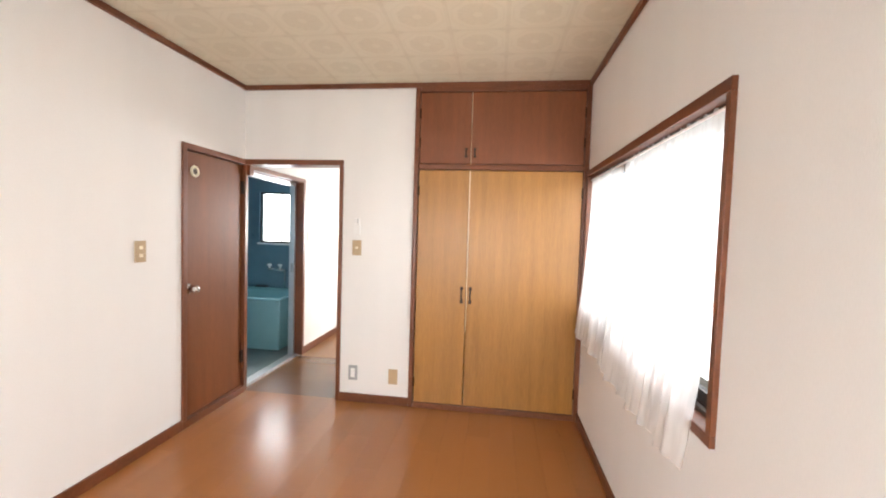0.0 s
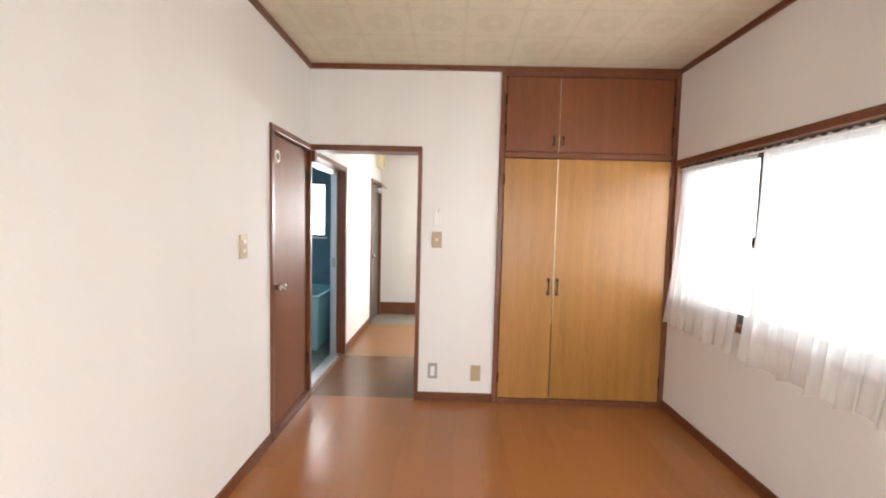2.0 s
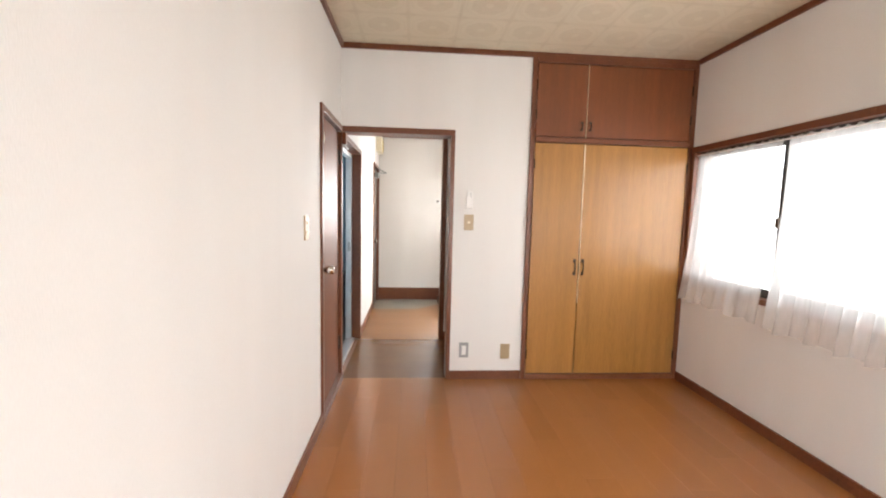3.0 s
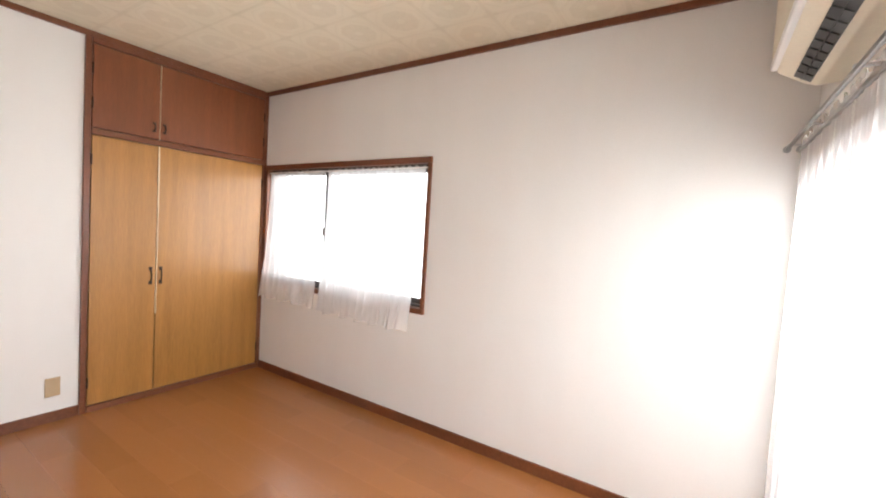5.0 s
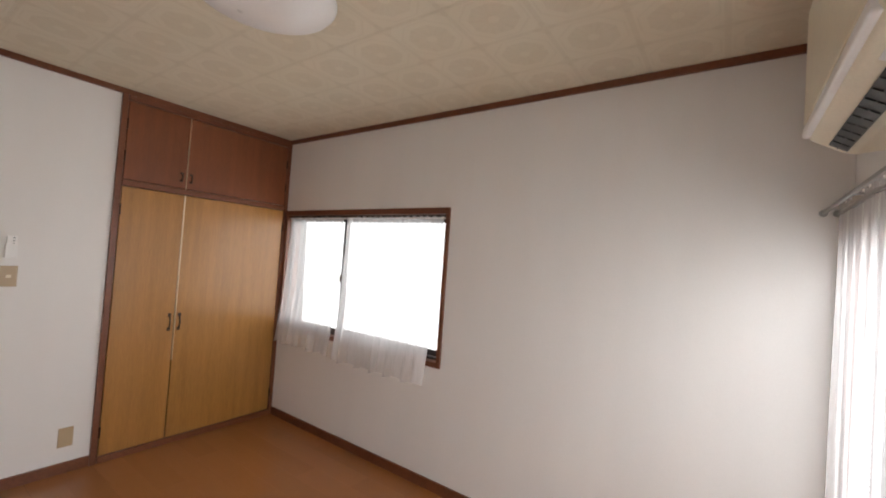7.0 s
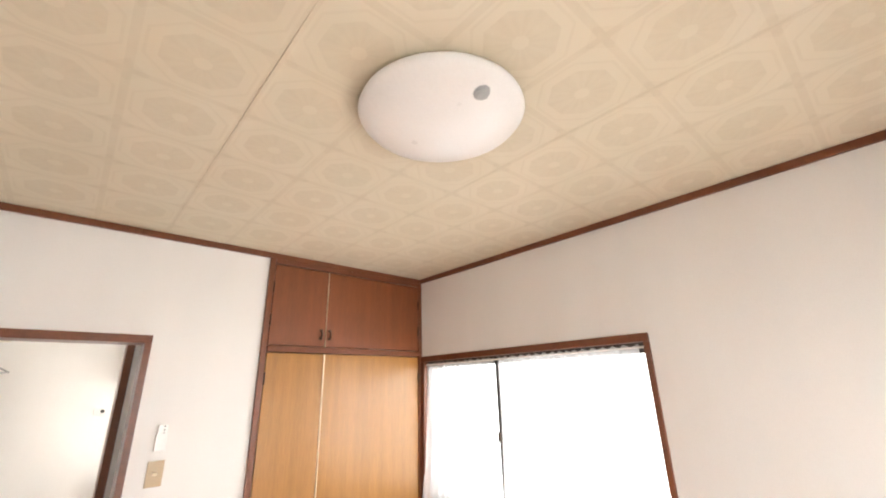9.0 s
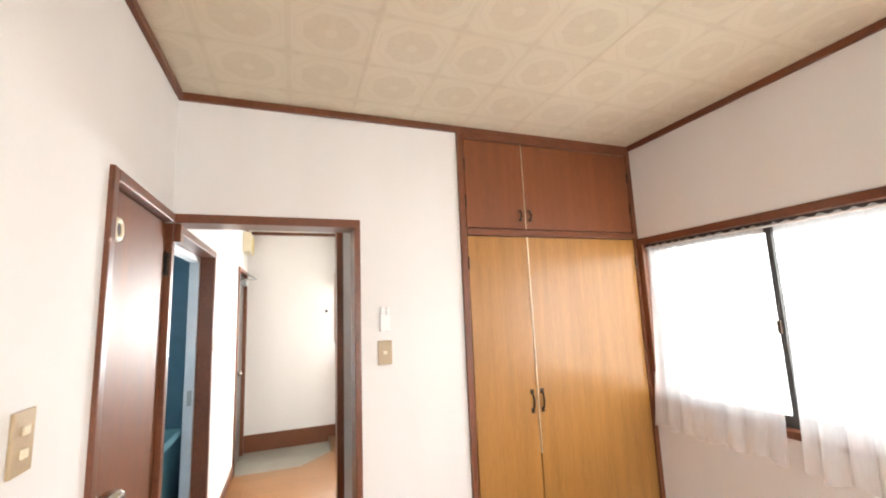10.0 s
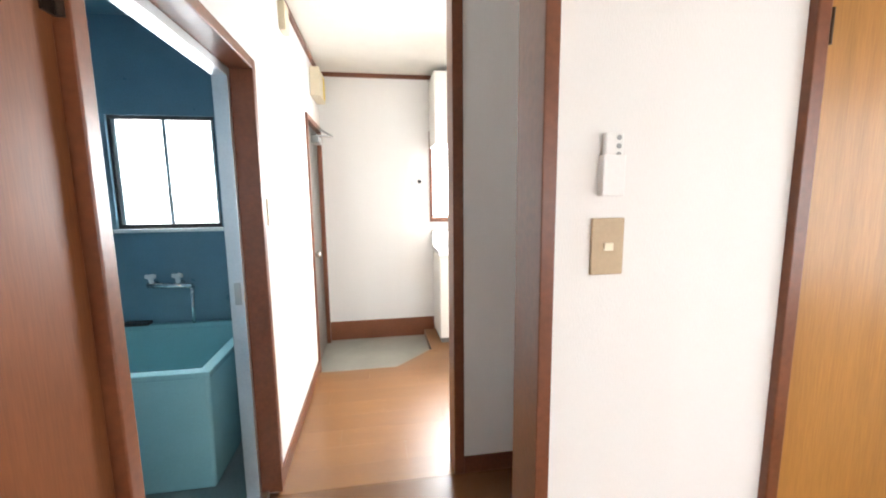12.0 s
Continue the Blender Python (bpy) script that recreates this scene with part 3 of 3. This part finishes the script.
def ceiling_lamp():
    c = thing("ceiling_light", (-0.88, 2.01, H), "round white plastic ceiling light, switched off", "ceiling light")
    bm = bmesh.new()
    add_lathe(bm, [(0.0, -0.085), (0.085, -0.083), (0.16, -0.075), (0.214, -0.062), (0.25, -0.045), (0.264, -0.028), (0.261, -0.018), (0.0, -0.018)], seg=64)
    part("shade", bm, WHITE, c, "", True)
    bm = bmesh.new()
    add_lathe(bm, [(0.0, -0.02), (0.24, -0.02), (0.24, 0.0), (0.0, 0.0)], seg=48)
    part("base", bm, WHITE, c)
    bm = bmesh.new()
    add_lathe(bm, [(0.0, -0.078), (0.012, -0.078), (0.022, -0.074), (0.028, -0.06), (0.0, -0.06)], Matrix.Translation((-0.02, -0.19, 0.0)), 10)
    part("catch", bm, GREY, c, "small grey ornament on the rim")


ceiling_lamp()


def plate(name, place, facing, w, h, label, category, keys, material=BEIGE, keymat=CREAM):
    """A switch or socket plate; facing 'x' looks along +x, '-y' towards the room's south."""
    t = thing(name, place, label, category)
    turn = pose(0, 0, 0, 0, 0, 90 if facing == 'x' else 0)

    def fix(bm):
        bmesh.ops.transform(bm, matrix=turn, verts=bm.verts[:])
        return bm
    part("plate", fix(box_mesh((-w / 2, w / 2, -0.008, 0, -h / 2, h / 2), bevel=0.002)), material, t)
    for kz, kw, kh in keys:
        part("key", fix(box_mesh((-kw / 2, kw / 2, -0.013, -0.008, kz - kh / 2, kz + kh / 2), bevel=0.0015)), keymat, t)
    return t


plate("light_switch", (XL, 2.855, 1.166), 'x', 0.07, 0.12, "beige double light switch on the white wall", "switch", [(0.022, 0.022, 0.018), (-0.022, 0.022, 0.018)])
plate("light_switch", (-1.205, YN, 1.184), '-y', 0.07, 0.115, "beige single light switch beside the doorway", "switch", [(0, 0.02, 0.016)])
plate("wall_socket", (-1.215, YN, 0.225), '-y', 0.07, 0.115, "grey wall socket above the baseboard", "socket", [(0, 0.032, 0.07)], GREY, WHITE)
plate("blank_plate", (-0.90, YN, 0.215), '-y', 0.07, 0.115, "beige blank wall plate above the baseboard", "wall plate", [])
plate("light_switch", (XL, 4.91, 1.22), 'x', 0.07, 0.115, "cream light switch in the hall", "switch", [(0, 0.022, 0.018)], CREAM, WHITE)
plate("light_switch", (XL, 5.90, 1.22), 'x', 0.07, 0.115, "cream light switch near the entrance door", "switch", [(0, 0.022, 0.018)], CREAM, WHITE)

r = thing("remote_holder", (-1.205, YN, 1.345), "slim white remote control in a wall holder", "remote control")
part("holder", box_mesh((-0.024, 0.024, -0.02, 0, -0.06, 0.02), bevel=0.003), WHITE, r)
part("remote", box_mesh((-0.020, 0.020, -0.017, -0.004, -0.055, 0.062), bevel=0.004), WHITE, r)
for z in (0.052, 0.036, 0.020):
    bm = bmesh.new()
    add_tube(bm, (0.008, -0.0185, z), (0.008, -0.0165, z), 0.005)
    part("button", bm, GREY, r)


# ---- bathroom ----
BX0, BN = -3.75, 5.60
structure("wall_bath_north", box_mesh((BX0, -3.115, BN, BN + T, -0.1, H), (-3.115, -2.560, BN, BN + T, -0.1, 1.108), (-3.115, -2.560, BN, BN + T, 1.738, H), (-2.560, XL - T, BN, BN + T, -0.1, H)), BLUETILE, "deep blue bathroom wall with window", "wall")
structure("wall_bath_west", box_mesh((BX0 - T, BX0, 3.74, BN + T, -0.1, H)), BLUETILE, "deep blue bathroom wall", "wall")
structure("wall_bath_south", box_mesh((BX0, XL - T - 0.022, 3.74, 3.838, -0.1, H)), BLUETILE, "deep blue bathroom wall", "wall")
structure("wall_bath_east", box_mesh((XL - T - 0.008, XL - T, 4.76, BN, -0.1, H)), BLUETILE, "deep blue bathroom wall", "wall")
structure("ceiling_bath", box_mesh((BX0 - T, XL - T, 3.74, BN + T, 2.25, 2.31)), BLUETILE, "bluish bathroom ceiling", "ceiling")
structure("floor_bath", box_mesh((BX0 - T, XL - T, 3.74, BN + T, -0.12, 0.0)), BATHFLOOR, "grey-green bathroom floor", "floor")


def bath_door():
    d = thing("door_2", (XL, 4.5, 0), "open bathroom doorway with aluminium frame and wooden jamb", "door", kind="structure")
    for b in ((XL - T, XL + 0.014, 4.76, 4.80, 0, 1.81), (XL - T, XL + 0.014, 3.844, 4.76, 1.77, 1.81)):
        put("casing", box_mesh(b, bevel=0.003), TRIM, d)
    x0, x1 = XL - 0.125, XL - 0.07
    for b in ((x0, x1, 4.73, 4.758, -0.06, 1.768), (x0, x1, 3.844, 3.85, -0.06, 1.768), (x0, x1, 3.85, 4.73, 1.735, 1.768), (x0, x1 + 0.03, 3.844, 4.758, -0.02, 0.012)):
        put("aluminium_frame", box_mesh(b, bevel=0.002), ALU, d, "silver aluminium frame")
    put("strike_plate", box_mesh((x1 - 0.035, x1 - 0.01, 4.727, 4.733, 0.86, 0.95)), GREY, d)


bath_door()


def bathtub():
    b = thing("bathtub", (-2.9, 5.2, 0), "deep square turquoise bathtub against the blue wall", "bathtub")
    x0, x1, y0, y1, z0, z1 = -3.50, -2.39, 4.82, 5.595, 0.0, 0.548
    bm = box_mesh((x0, x1, y0, y1, z0, z1))
    top = max(bm.faces, key=lambda f: f.calc_center_median().z)
    bmesh.ops.inset_individual(bm, faces=[top], thickness=0.05)
    r = bmesh.ops.extrude_discrete_faces(bm, faces=[top])["faces"][0]
    for v in r.verts:
        c = r.calc_center_median()
        v.co = Vector((c.x + (v.co.x - c.x) * 0.9, c.y + (v.co.y - c.y) * 0.88, z1 - 0.46))
    for v in bm.verts:
        if v.co.z < z0 + 0.01:
            v.co.x = -2.9 + (v.co.x + 2.9) * 0.97
            v.co.y = 5.2 + (v.co.y - 5.2) * 0.97
    bmesh.ops.bevel(bm, geom=bm.edges[:], offset=0.018, segments=3, affect='EDGES', profile=0.5)
    put("tub", bm, TEAL, b, "", True)
    put("rim", box_mesh((x0 - 0.004, x1 + 0.006, y0 - 0.006, y0 + 0.046, z1 - 0.022, z1 + 0.006), (x0 - 0.004, x1 + 0.006, y1 - 0.05, y1 - 0.002, z1 - 0.022, z1 + 0.006),
                        (x1 - 0.046, x1 + 0.0055, y0 + 0.045, y1 - 0.049, z1 - 0.022, z1 + 0.0055), (x0 - 0.0035, x0 + 0.046, y0 + 0.045, y1 - 0.049, z1 - 0.022, z1 + 0.0055), bevel=0.005), TEAL, b)
    put("tray", box_mesh((-3.12, -2.98, y1 - 0.06, y1 - 0.004, z1 + 0.006, z1 + 0.026), bevel=0.004), BLACK, b, "dark soap tray on the rim")
    t = thing("bath_tap", (-2.845, BN, 0.79), "chrome wall mixer tap with two handles", "tap")
    bm = bmesh.new()
    add_tube(bm, (-2.965, BN - 0.05, 0.79), (-2.735, BN - 0.05, 0.775), 0.016)
    for x in (-2.945, -2.805):
        add_tube(bm, (x, BN, 0.79), (x, BN - 0.05, 0.79), 0.014)
    put("body", bm, CHROME, t, "", True)
    for x in (-2.945, -2.805):
        h = bmesh.new()
        add_tube(h, (x, BN - 0.05, 0.80), (x, BN - 0.055, 0.84), 0.012)
        add_tube(h, (x - 0.025, BN - 0.055, 0.84), (x + 0.025, BN - 0.055, 0.84), 0.012)
        add_tube(h, (x, BN - 0.08, 0.84), (x, BN - 0.03, 0.84), 0.012)
        put("handle", h, WHITE, t, "white cross handle")
    s = bmesh.new()
    add_tube(s, (-2.735, BN - 0.05, 0.775), (-2.715, BN - 0.10, 0.74), 0.012)
    add_tube(s, (-2.715, BN - 0.10, 0.745), (-2.720, BN - 0.10, 0.57), 0.010)
    put("spout", s, CHROME, t, "", True)


bathtub()


def bath_window():
    w = thing("window_3", (-2.845, BN, 1.108), "small bathroom window with two frosted panes", "window", kind="structure")
    for b in ((-3.115, -2.560, BN + 0.02, BN + 0.07, 1.108, 1.133), (-3.115, -2.560, BN + 0.02, BN + 0.07, 1.718, 1.738), (-3.115, -3.100, BN + 0.02, BN + 0.07, 1.133, 1.718), (-2.575, -2.560, BN + 0.02, BN + 0.07, 1.133, 1.718)):
        put("window_frame", box_mesh(b), ALUDARK, w)
    put("window_sill", box_mesh((-3.135, -2.545, BN - 0.02, BN + 0.02, 1.088, 1.108), bevel=0.003), WHITE, w)
    for x0, x1, y in ((-3.100, -2.825, BN + 0.035), (-2.845, -2.575, BN + 0.05)):
        s = put("sash", box_mesh((x0, x0 + 0.02, y - 0.007, y + 0.007, 1.133, 1.718), (x1 - 0.02, x1, y - 0.007, y + 0.007, 1.133, 1.718)), ALU, w)
        g = box_mesh((x0 + 0.02, x1 - 0.02, y - 0.002, y + 0.002, 1.133, 1.718))
        bmesh.ops.translate(g, verts=g.verts[:], vec=-w.location)
        part("pane", g, GLASS, s).visible_shadow = False


bath_window()


# ---- hall, entrance, kitchen ----
def entrance_door():
    d = thing("door_3", (XL, 6.4, -0.05), "closed dark grey steel entrance door in wooden frame", "door", kind="structure")
    for b in ((XL - T, XL + 0.014, 6.02, 6.06, -0.05, 1.85), (XL - T, XL + 0.014, 6.70, 6.74, -0.05, 1.85), (XL - T, XL + 0.014, 6.06, 6.70, 1.81, 1.85)):
        put("casing", box_mesh(b, bevel=0.003), TRIM, d)
    put("leaf", box_mesh((XL - 0.06, XL - 0.02, 6.065, 6.695, -0.04, 1.805), bevel=0.003), STEEL, d)
    k = bmesh.new()
    add_lathe(k, [(0.0, 0.0), (0.03, 0.0), (0.03, 0.005), (0.012, 0.012), (0.012, 0.03), (0.026, 0.04), (0.026, 0.06), (0.0, 0.068)], Matrix.Translation((XL - 0.02, 6.13, 0.85)) @ pose(0, 0, 0, 0, 90, 0), 20)
    put("door_knob", k, CHROME, d, "", True)
    c = put("door_closer", box_mesh((XL - 0.02, XL + 0.035, 6.38, 6.58, 1.69, 1.745), bevel=0.006), GREY, d, "grey metal door closer")
    arm = bmesh.new()
    add_tube(arm, (XL + 0.01, 6.46, 1.755), (XL + 0.12, 6.60, 1.765), 0.007)
    add_tube(arm, (XL + 0.12, 6.60, 1.765), (XL + 0.014, 6.66, 1.83), 0.007)
    bmesh.ops.translate(arm, verts=arm.verts[:], vec=-d.location)
    part("arm", arm, GREY, c)


entrance_door()

b = thing("breaker_box", (XL, 6.5, 2.12), "cream fuse box with a yellow sticker above the entrance", "fuse box")
put("case", box_mesh((XL, XL + 0.07, 6.33, 6.66, 2.03, 2.24), bevel=0.006), CREAM, b)
put("sticker", box_mesh((XL + 0.07, XL + 0.0715, 6.53, 6.65, 2.05, 2.22)), YELLOW, b)
b = thing("door_chime", (XL, 5.40, 2.20), "small cream door chime box high on the wall", "door chime")
put("case", box_mesh((XL, XL + 0.035, 5.35, 5.45, 2.13, 2.27), bevel=0.005), CREAM, b)
b = thing("wall_socket", (-1.285, HN, 1.40), "small white socket plate with a dark plug on the hall wall", "socket")
part("plate", box_mesh((-0.055, 0.055, -0.010, 0, -0.04, 0.04), bevel=0.003), WHITE, b)
bm = bmesh.new()
add_tube(bm, (0.012, -0.010, 0.0), (0.012, -0.040, -0.004), 0.016)
part("plug", bm, BLACK, b, "dark round plug")


def kitchen():
    w = thing("window_4", (-0.62, HN, 0.98), "kitchen window in a red-brown wooden frame", "window", kind="structure")
    for q in ((-1.18, -1.15, HN - 0.016, HN + T, 1.03, 1.84), (-0.30, -0.27, HN - 0.016, HN + T, 1.03, 1.84), (-1.15, -0.30, HN - 0.016, HN + T, 1.03, 1.07), (-1.15, -0.30, HN - 0.016, HN + T, 1.80, 1.84)):
        put("window_frame", box_mesh(q, bevel=0.003), TRIM, w)
    put("pane", box_mesh((-1.15, -0.30, HN + 0.05, HN + 0.055, 1.07, 1.80)), GLASS, w).visible_shadow = False
    u = thing("kitchen_wall_cabinet", (-0.6, HN, 1.75), "cream kitchen wall cabinet under the ceiling", "cabinet")
    put("body", box_mesh((-1.175, -0.2, 6.44, HN - 0.016, 1.69, 2.27), bevel=0.003), ENAMEL, u)
    for x in (-1.173, -0.70):
        put("door", box_mesh((x, x + 0.45, 6.42, 6.44, 1.695, 2.265), bevel=0.003), ENAMEL, u)
    s = thing("sink_cabinet", (-0.6, 6.6, 0), "white kitchen sink cabinet on the wooden floor", "cabinet")
    put("body", box_mesh((-1.155, 0.0, 6.37, HN - 0.01, 0.05, 0.77), bevel=0.003), ENAMEL, s)
    put("plinth", box_mesh((-1.14, 0.0, 6.40, HN - 0.01, 0, 0.05)), STEEL, s)
    for x in (-1.152, -0.765, -0.38):
        put("door", box_mesh((x, x + 0.38, 6.352, 6.37, 0.06, 0.73), bevel=0.003), ENAMEL, s)
    put("worktop", box_mesh((-1.165, 0.0, 6.345, HN - 0.02, 0.77, 0.81), (-1.165, 0.0, HN - 0.05, HN - 0.02, 0.81, 0.95), bevel=0.004), CHROME, s, "stainless steel worktop")


kitchen()


# ---- outside ----
structure("ground", box_mesh((-400, 400, -400, 400, -3.0, -2.9)), SOIL, "pale earth ground outside", "ground")
structure("balcony_floor", box_mesh((-2.4, 0.9, -1.1, YS - T, -0.2, -0.06)), CONCRETE, "grey concrete balcony floor", "balcony")
r = thing("balcony_railing", (-0.7, -0.6, -0.06), "dark painted steel balcony railing", "railing")
put("top_rail", box_mesh((-2.4, 0.9, -0.64, -0.56, 1.14, 1.21), bevel=0.008), RAIL, r)
put("lower_panel", box_mesh((-2.4, 0.9, -0.607, -0.593, 0.02, 0.74), bevel=0.003), RAIL, r)
for k in range(6):
    x = -2.23 + k * 0.62
    put("post", box_mesh((x - 0.03, x + 0.03, -0.625, -0.575, -0.06, 1.14), bevel=0.004), RAIL, r)


# ---- floorboards ----
def boards(owner, x0, x1, y0, y1, along, w, length, material, skip=None):
    rnd = random.Random(3)
    cache = {}
    a0, a1, b0, b1 = (x0, x1, y0, y1) if along == 'y' else (y0, y1, x0, x1)
    n = 0
    a = a0
    row = 0
    while a < a1 - 0.004:
        aw = min(w, a1 - a)
        b = b0 - length * ((row * 0.37) % 1)
        while b < b1 - 0.004:
            s, e = max(b, b0), min(b + length, b1)
            b += length
            if e - s < 0.02:
                continue
            cx, cy = (a + aw / 2, (s + e) / 2) if along == 'y' else ((s + e) / 2, a + aw / 2)
            if skip and skip(cx, cy):
                continue
            key = (round(aw, 3), round(e - s, 3))
            if key not in cache:
                g = 0.0003
                hw, hl = aw / 2 - g, (e - s) / 2 - g
                bm = box_mesh((-hw, hw, -hl, hl, -0.012, 0) if along == 'y' else (-hl, hl, -hw, hw, -0.012, 0))
                me = bpy.data.meshes.new("floorboard")
                bm.to_mesh(me)
                bm.free()
                me.materials.append(material)
                cache[key] = me
            o = new("floorboard", cache[key])
            o.parent = owner
            o.location = (cx, cy, 0)
            n += 1
        a += w
        row += 1


boards(floor_room, XL, XR, YS, YN + 0.02, 'y', 0.1515, 0.909, FLOOR)
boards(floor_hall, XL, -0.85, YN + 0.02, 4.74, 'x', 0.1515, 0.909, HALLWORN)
boards(floor_hall, XL, KX, 4.74, 5.90, 'x', 0.1515, 0.909, HALLFLOOR)
boards(floor_hall, -1.20, KX, 5.90, HN, 'x', 0.1515, 0.909, HALLFLOOR)
